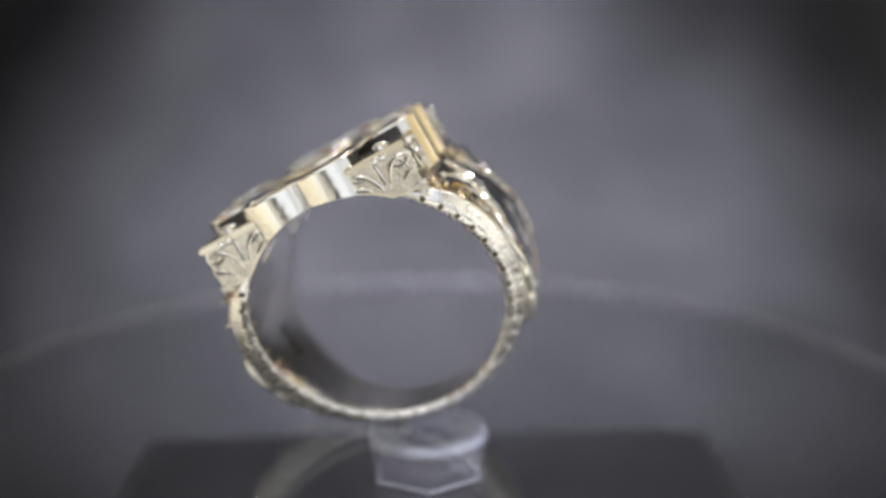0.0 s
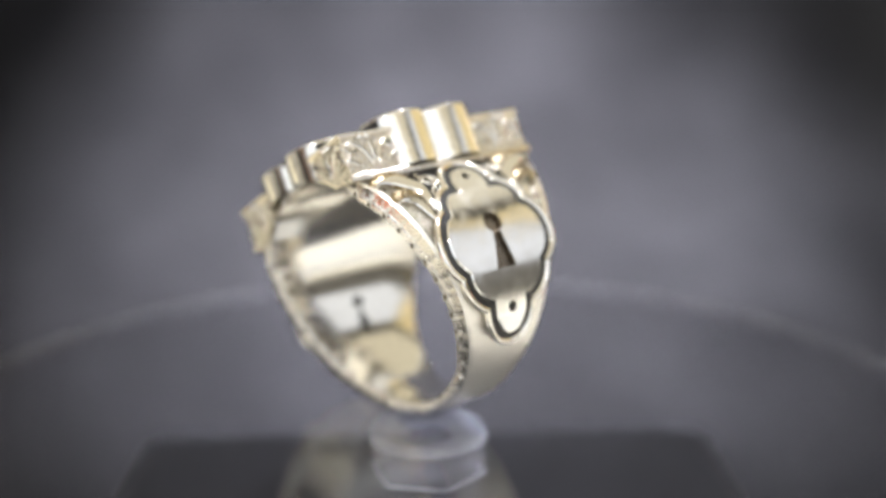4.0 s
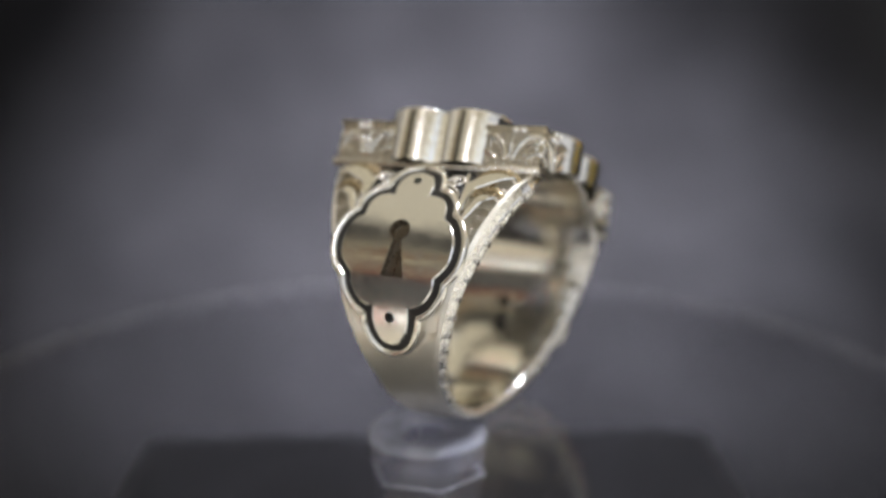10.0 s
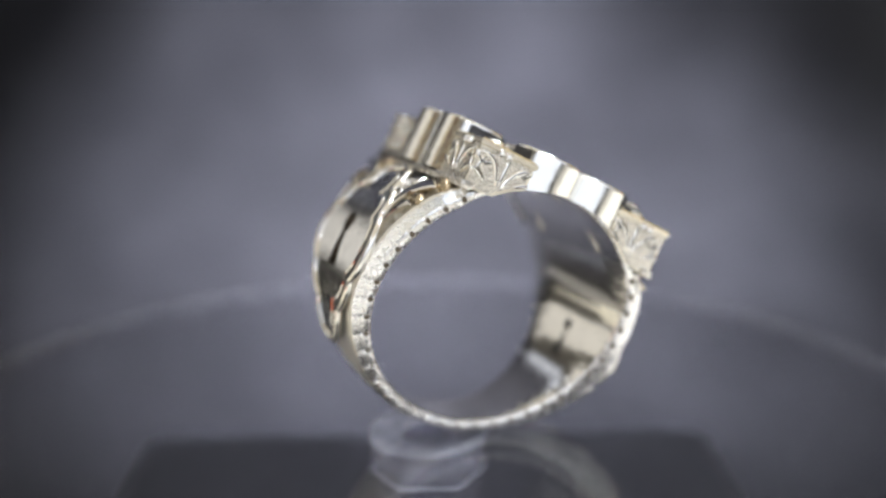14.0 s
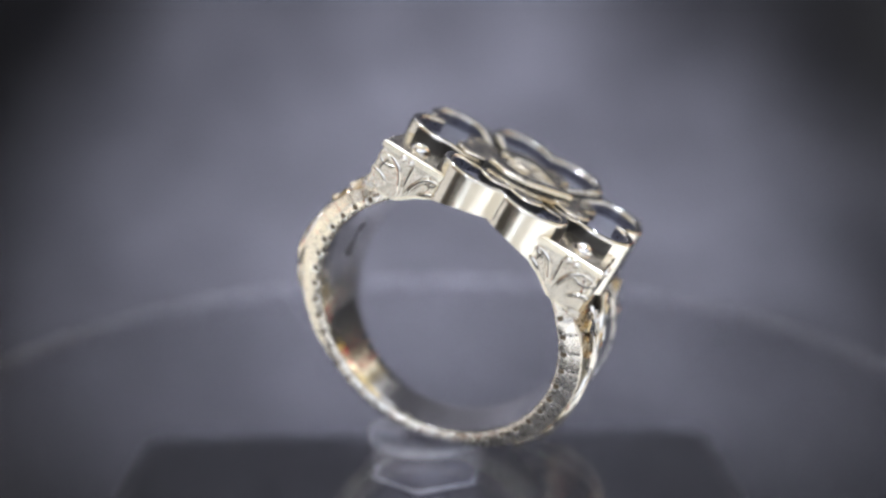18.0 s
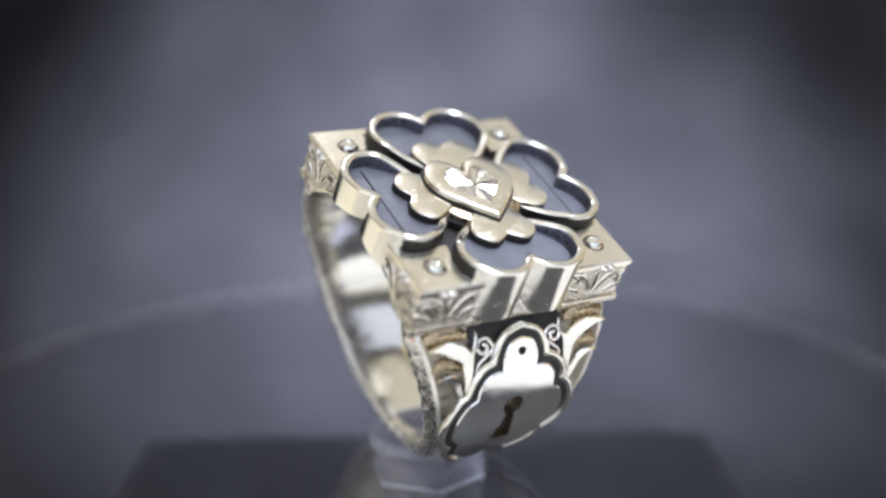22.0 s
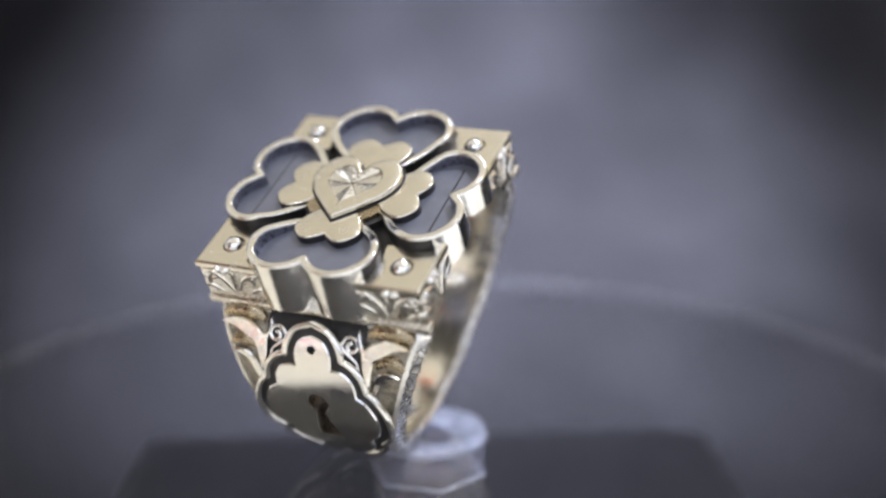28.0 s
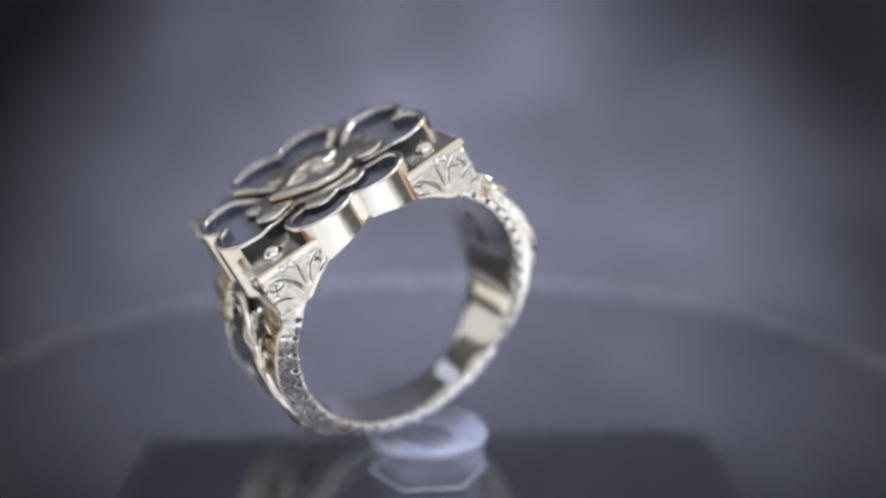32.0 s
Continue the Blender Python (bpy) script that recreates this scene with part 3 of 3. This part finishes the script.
def heart(root):
    pts = [(-4.05, 0), (-2.5, 1.7), (-0.8, 3.2), (0.9, 3.75), (2.6, 3.1), (3.25, 1.8), (2.6, 0.6), (1.45, 0)]
    pts = [(x * 0.95, y * 0.95) for x, y in pts]
    spin90 = Matrix.Rotation(radians(90), 4, "Z")
    loop = mirrored(catmull(pts, 5, False))
    small = [p * 0.60 + Vector((0.03, 0)) for p in loop]
    zt = 12.42
    rim = list(small)
    tip = min(range(len(rim)), key=lambda i: rim[i].x)
    rim[tip] = Vector((-3.05, 0))
    ob = raised(root, "heart", "raised polished heart in the middle", loop, zt, 10.9, spin90, [rim], 0.34, 0.20)
    # flat dark strip in place of a shaded groove round the heart
    wide = offset_loop(loop, 0.16)
    bm = bmesh.new()
    skin(bm, [[Vector((p.x, p.y, 11.94)) for p in loop], [Vector((p.x, p.y, 11.94)) for p in wide], [Vector((p.x, p.y, 11.2)) for p in wide]])
    bm.transform(spin90)
    ring_part("groove", bm, OXIDE, ob, "flat dark strip in place of the groove round the heart", 30)
    # a sunk star: facets that fall from bright ridges to valleys, its lowest point near the heart's tip
    n = len(small)
    corners = [small[(i * n // 16) % n] for i in range(16)]
    low = min(range(16), key=lambda i: corners[i].x)
    corners[low] = Vector((-3.05, 0))
    hub_point = Vector((-0.1, 0, zt - 0.10))
    edge = [Vector((p.x, p.y, zt - (0.0 if i % 2 == low % 2 else 0.26))) for i, p in enumerate(corners)]
    bm = bmesh.new()
    c = bm.verts.new(hub_point)
    vs = [bm.verts.new(p) for p in edge]
    for i in range(16):
        bm.faces.new((c, vs[i - 1], vs[i]))
    skin(bm, [edge, [Vector((p.x, p.y, zt)) for p in edge]])
    bm.transform(spin90)
    ring_part("star", bm, STAR, ob, "small sunk heart cut into bright facets", 3)
    for i in range(1 - low % 2, 16, 2):
        p = edge[i]
        bm = bmesh.new()
        sweep(bm, [hub_point, hub_point.lerp(p, 0.5), p], [0.03, 0.045, 0.05], 5)
        bm.transform(spin90)
        ring_part("star_line", bm, KEY_DARK, ob, "dark engraved line of a star", 30)
    bm = bmesh.new()
    lathe(bm, [(1.0, 10.6), (4.0, 10.6), (4.0, 11.2), (3.8, 11.35), (1.0, 11.35)], 40)
    ring_part("boss", bm, OXIDE, root, "round blackened step under the heart", 40)
    bm = bmesh.new()
    lathe(bm, [(0.5, 11.36), (3.75, 11.36), (3.75, 11.72), (3.5, 11.82), (0.5, 11.84)], 48)
    ring_part("boss_cap", bm, BRONZED, root, "dull silver disc between the leaves and the heart", 40)


# leaf blades on a corner's side: start along the side, start height, heading, bend, length, thickness
SCROLLS = [(6.1, 7.75, 105, 95, 2.9, 0.30), (6.5, 7.75, 75, -95, 2.9, 0.30), (6.3, 8.0, 90, 8, 2.1, 0.24), (5.3, 8.1, 140, 70, 1.5, 0.26), (7.4, 7.9, 40, -80, 1.9, 0.28),
           (7.2, 9.7, 330, 120, 1.7, 0.22), (5.6, 9.8, 200, -120, 1.5, 0.20), (8.5, 8.2, 90, 60, 1.6, 0.22), (4.5, 9.0, 80, -60, 1.1, 0.20)]


def shifted(bm, x, y):
    bm.transform(Matrix.Translation((x, y, 0)))
    return bm


def corner(root, sx, sy):
    """A corner bracket: bright top plate, domed rivet, engraved sides with pairs of small studs."""
    h = 9.1
    pts = [(4.8, 5.4), (4.8, 4.8), (5.4, 4.8), (6.6, 5.12), (8.25, 4.85), (h, 4.0), (h, 5.2), (h, 6.5), (h, 7.8), (h, h), (7.8, h), (6.5, h), (5.2, h), (4.0, h), (4.85, 8.25), (5.12, 6.6)]
    loop = ccw([Vector((sx * x, sy * y)) for x, y in pts])
    low = lambda p: max(7.45, math.sqrt(max(0.0, R_IN ** 2 - p.y ** 2)) + 0.03)
    ins = offset_loop(loop, -0.14)
    bm = bmesh.new()
    fill(bm, [ins], 0)
    bm.transform(Matrix.Translation((0, 0, 11.25)))
    skin(bm, [[Vector((p.x, p.y, 11.25)) for p in ins], [Vector((p.x, p.y, 11.13)) for p in loop], [Vector((p.x, p.y, 10.78)) for p in loop],
              [Vector((p.x * 0.982, p.y * 0.982, 10.72)) for p in loop], [Vector((p.x * 0.982, p.y * 0.982, low(p))) for p in loop]])
    bmesh.ops.remove_doubles(bm, verts=bm.verts, dist=0.004)
    ob = ring_part("corner_bracket", bm, BRUSHED, root, "polished corner bracket with engraved sides", 25)
    bm = bmesh.new()
    dome(bm, (sx * 6.9, sy * 6.9, 11.24), (0, 0, 1), 0.72, 0.54, 18, 6)
    ring_part("rivet", bm, SILVER_BRIGHT, ob, "domed silver rivet", 60)
    bm = bmesh.new()
    lathe(bm, [(0.66, 11.22), (0.88, 11.22), (0.85, 11.262), (0.66, 11.262)], 20)
    ring_part("rivet_seat", shifted(bm, sx * 6.9, sy * 6.9), KEY_DARK, ob, "dark seat round the rivet", 30)
    for along in (0, 1):
        def place(u, z, out):
            return Vector((sx * (h + out), sy * u, z)) if along else Vector((sx * u, sy * (h + out), z))
        ax = (sx, 0, 0) if along else (0, sy, 0)
        for u in (6.55, 7.2):
            bm = bmesh.new()
            dome(bm, place(u, 10.76, -0.06), ax, 0.34, 0.38, 12, 4)
            ring_part("stud", bm, SILVER_BRIGHT, ob, "", 60)
        # sunk stippled panel with scrolls in low relief
        zl = lambda u: math.sqrt(max(0, R_IN ** 2 - u * u)) + 0.22 if along else 7.6
        bm = bmesh.new()
        us = [4.3 + 0.5 * k for k in range(10)]
        front = [place(u, 10.66, -0.145) for u in us], [place(u, max(7.6, zl(u)), -0.145) for u in us]
        skin(bm, front, False)
        ring_part("panel", bm, PANEL, ob, "stippled engraved panel", 30)
        upv = lambda p: Vector(ax)
        for du, dz, a0, bend_by, ln, th in SCROLLS:
            dz, ln = dz + 0.3, ln * 1.15
            bm, dark = bmesh.new(), bmesh.new()
            path, rad, u, z = [], [], du, dz
            for k in range(10):
                t = k / 9
                a = radians(a0 + bend_by * t * t)
                u, z = u + ln / 9 * math.cos(a), z + ln / 9 * math.sin(a)
                uc = min(h - 0.25, max(4.2, u))
                path.append(place(uc, min(10.5, max(zl(uc) + 0.1, 7.7, z)) + 0.001 * k, -0.15))
                rad.append(0.85 * th * (0.25 + 0.75 * math.sin(math.pi * (0.10 + 0.82 * t))))
            sweep(bm, path, rad, 8, upv, 0.75)
            groove = [p + Vector(ax) * (r * 0.75 - 0.012) for p, r in zip(path, rad)]
            sweep(dark, groove[1:8], [0.05] * 7, 4, upv)
            ring_part("leaf_blade", bm, SILVER, ob, "", 60)
            ring_part("engraved_line", dark, OXIDE, ob, "", 30)


LOCK = [(0, 57.6), (1.0, 59.4), (1.51, 63.8), (1.55, 67.2), (1.5, 69.0), (2.1, 69.0), (2.75, 70.2), (3.3, 73.6), (3.42, 78.4), (4.2, 81.2), (4.73, 87.6),
        (4.54, 95.1), (3.55, 100.6), (3.45, 104.8), (2.82, 109.3), (2.1, 111.6), (1.55, 111.8), (1.55, 114.5), (1.5, 118.0), (1.1, 122.8), (0.6, 125.2), (0, 125.9)]
LOCK_R = 12.3


def bend(bm, r):
    """Wraps x, y (arc from 90 degrees at LOCK_R, downwards negative), z (height over r) round the band."""
    for v in bm.verts:
        phi = 90 - math.degrees(v.co.y / LOCK_R)
        v.co = on_band(v.co.x, phi, r + v.co.z)


def lock_plate(root, flip):
    turn = Matrix.Rotation(math.pi, 4, "Z") if flip else Matrix.Identity(4)
    arc = lambda phi: radians(90 - phi) * LOCK_R
    cusps = {4, 8, 12, 16}
    half = []
    spans, cur = [], [LOCK[0]]
    for i in range(1, len(LOCK)):
        cur.append(LOCK[i])
        if i in cusps or i == len(LOCK) - 1:
            spans.append(cur)
            cur = [LOCK[i]]
    for sp in spans:
        cv = catmull(sp, 8, False)
        half += cv[:-1]
    half.append(Vector(LOCK[-1]))
    right = [Vector((p.x, arc(p.y))) for p in half]
    loop = right + [Vector((-p.x, p.y)) for p in reversed(right[1:-1])]
    loop = ccw(loop)

    def circle(x, phi, r, n=18):
        return [Vector((x + r * math.cos(2 * math.pi * k / n), arc(phi) + r * math.sin(2 * math.pi * k / n))) for k in range(n)]
    kc, kb = arc(83.8), arc(101.0)
    key = [Vector((0.84 * math.cos(a), kc + 0.84 * math.sin(a))) for a in (radians(d) for d in range(-66, 247, 12))]
    key += [Vector((-0.98, kb)), Vector((0.98, kb))]
    holes = [circle(0, 62.6, 0.34, 12), circle(0, 115.6, 0.42, 14), key]
    r0 = 11.6
    ins = offset_loop(loop, -0.12)

    def wrapped(name, bm, material, parent, label="", smooth=30):
        bend(bm, r0)
        bmesh.ops.remove_doubles(bm, verts=bm.verts, dist=0.003)
        bm.transform(turn)
        return ring_part(name, bm, material, parent, label, smooth)
    zt = LOCK_R - r0
    bm = bmesh.new()
    fill(bm, [ins, *holes], 0.8)
    for v in bm.verts:
        v.co.z = zt
    skin(bm, [[Vector((p.x, p.y, zt)) for p in ins], [Vector((p.x, p.y, zt - 0.10)) for p in loop], [Vector((p.x, p.y, -0.1)) for p in loop]])
    for hl in holes:
        skin(bm, [[Vector((p.x, p.y, zt)) for p in hl], [Vector((p.x * 0.985, p.y, zt - 0.10)) for p in hl]])
    plate = wrapped("lock_plate", bm, PLATE, root, "polished lock escutcheon with a scalloped outline", 25)
    # dark floors in the holes, in place of their depth and shade
    bm = bmesh.new()
    fill(bm, [offset_loop(key, 0.03)], 0.8)
    for v in bm.verts:
        v.co.z = zt - 0.50
    skin(bm, [[Vector((p.x * 0.985, p.y, zt - 0.10)) for p in key], [Vector((p.x * 0.98, p.y, zt - 0.52)) for p in key]])
    wrapped("keyhole", bm, KEY_DARK, plate, "sunken keyhole")
    # no hole is cut: a flat dark inlay stands in for the dark opening
    inner = offset_loop(ccw(key), -0.26)
    bm = bmesh.new()
    fill(bm, [inner], 0.8)
    bend(bm, R_IN - 0.015)
    bm.transform(turn)
    ring_part("keyhole_inlay", bm, OXIDE, plate, "flat dark inlay in place of the pierced keyhole inside the band", 30)
    for hl in holes[:2]:
        bm = bmesh.new()
        fill(bm, [hl], 0)
        for v in bm.verts:
            v.co.z = zt - 0.5
        wrapped("screw_hole", bm, OXIDE, plate, "small dark hole")
    # blackened channel and raised border round it
    ch = clear_of(offset_loop(loop, 0.56), loop, 0.56)
    bm = bmesh.new()
    fill(bm, [ch, loop], 0.8)
    for v in bm.verts:
        v.co.z = 0.42
    wrapped("channel", bm, OXIDE, plate, "blackened channel round the plate")
    mid = clear_of(offset_loop(loop, 0.78), loop, 0.78)
    path = [on_band(p.x, 90 - math.degrees(p.y / LOCK_R), r0 + 0.42) for p in mid]
    bm = bmesh.new()
    sweep(bm, path + path[:2], [0.29] * (len(path) + 2), 10, outward, 1.15)
    bm.transform(turn)
    ring_part("border", bm, SILVER, plate, "raised silver border line", 60)


LEAF = [(7.8, 57.6), (6.7, 55.6), (5.7, 55.6), (4.8, 57.6), (4.25, 60.0), (3.93, 58.2), (3.66, 53.4), (3.5, 57.4), (3.9, 61.8), (3.98, 67.6), (4.2, 70.8), (4.5, 74.6),
        (4.7, 68.6), (5.0, 63.8), (5.5, 62.2), (6.1, 60.4), (6.9, 58.6)]
LOW_LEAF = [(7.1, 67.8), (6.1, 66.6), (5.4, 67.6), (5.0, 70.4), (4.6, 75.6), (4.75, 78.5), (5.2, 75.4), (5.7, 70.8), (6.4, 68.8)]


def foliage(root, half, side):
    """Acanthus leaves, a spiral and a blackened ground on one shoulder, beside the top of the lock."""
    def on(bm):
        for v in bm.verts:
            phi = v.co.y / 0.21
            v.co = on_band(side * v.co.x, half * phi, outer_radius(phi) + v.co.z)
    def plate(name, pts, z0, z1, material, label, crown=0.0, tip=0.0, flare=0.0):
        lp = ccw([Vector((p.x, p.y * 0.21)) for p in catmull(pts, 3)])
        ins = offset_loop(lp, -0.10)
        bm = bmesh.new()
        fill(bm, [ins], 0.6)
        for v in bm.verts:
            v.co.z = z1
        skin(bm, [[Vector((p.x, p.y, z1)) for p in ins], [Vector((p.x, p.y, z1 - 0.10)) for p in lp], [Vector((p.x, p.y, z0)) for p in lp]])
        for v in bm.verts:
            if v.co.z > z0:
                up = min(1.0, max(0.0, (tip + 7.0 - v.co.y / 0.21) / 7.0))
                v.co.z += crown * (v.co.x - 4.0) * 0.4 + (flare * up * up if v.co.x > 4.4 else 0.0)
        on(bm)
        bmesh.ops.remove_doubles(bm, verts=bm.verts, dist=0.004)
        return ring_part(name, bm, material, root, label, 40)
    plate("leaf", LEAF, -0.4, 0.42, SILVER, "polished silver acanthus leaf", 0.05, 55.6, 0.28)
    plate("leaf", LOW_LEAF, -0.4, 0.28, SILVER, "small polished silver acanthus leaf", 0.05, 66.6, 0.22)
    plate("ground", [(0.02, 51.0), (1.0, 50.6), (2.4, 50.6), (3.8, 51.0), (4.1, 56), (4.0, 62), (3.95, 68), (4.3, 74), (3.9, 79), (3.2, 71), (2.4, 67), (2.2, 62), (1.5, 57.0), (0.7, 55.0), (0.02, 54.6)], -0.4, 0.08, OXIDE, "blackened ground beside the lock")
    plate("ground", [(4.1, 53), (7.9, 53), (7.7, 62), (6.6, 76), (5.4, 88), (4.9, 80), (4.4, 72), (4.2, 62)], -0.4, -0.08, SILVER_SATIN, "stippled silver ground under the leaves")
    # rounded curl that the leaf bends over
    def rod(name, pts, radii, lift, material, label, sides=8):
        cv = catmull([(x, p, 0) for x, p in pts], 5, False)
        path = [on_band(side * c.x, half * c.y, outer_radius(c.y) + lift) for c in cv]
        steps = [(i / (len(radii) - 1), r) for i, r in enumerate(radii)]
        bm = bmesh.new()
        sweep(bm, path, [table_value(steps, k / (len(cv) - 1)) for k in range(len(cv))], sides, outward, 0.9)
        ring_part(name, bm, material, root, label, 60)
    rod("leaf_curl", [(4.3, 55.5), (5.3, 53.0), (6.7, 52.8), (7.9, 55.4)], [0.25, 0.72, 0.78, 0.25], -0.05, BRONZED, "tarnished rounded curl of the leaf")
    rod("leaf_curl", [(4.9, 66.4), (5.7, 63.8), (6.6, 63.8), (7.2, 66.2)], [0.2, 0.5, 0.52, 0.2], -0.08, BRONZED, "tarnished rounded curl of the small leaf")
    spiral = []
    for k in range(15):
        a, r = radians(200 - 36 * k), 0.78 - 0.046 * k
        spiral.append((3.10 + r * math.cos(a), 59.6 - r * math.sin(a) / 0.21))
    rod("scroll", [(3.75, 68.5), (3.45, 65.0)] + spiral, [0.06] + [0.17] * 9 + [0.13], 0.22, SILVER_BRIGHT, "small silver spiral scroll")


def ring():
    root = tagged(new("signet_ring"), "ornate silver signet ring with clover head and lock-shaped shoulders", "ring")
    shank = band(root)
    rim_pits(root, shank)
    head_block(root)
    for k in range(4):
        petal(root, k)
    heart(root)
    for sx in (-1, 1):
        for sy in (-1, 1):
            corner(root, sx, sy)
    for flip in (False, True):
        lock_plate(root, flip)
    for half in (-1, 1):
        for side in (-1, 1):
            foliage(root, half, side)
    return root


backdrop()
room()
worktable()
side_shelf()
storage_box()
side_cabinet()
turntable_base()
DISC, HUB, RING = disc(), hub(), ring()


def motions():
    times = [0.5 * k for k in range(65)]
    walk(DISC, [(t, spin(t)) for t in times])
    walk(HUB, [(t, spin(t) @ pose(0, 0, -15.5 * MM)) for t in times])
    walk(RING, [(t, spin(t) @ pose(FOOT[0] * MM, FOOT[1] * MM, 0)) for t in times])


motions()
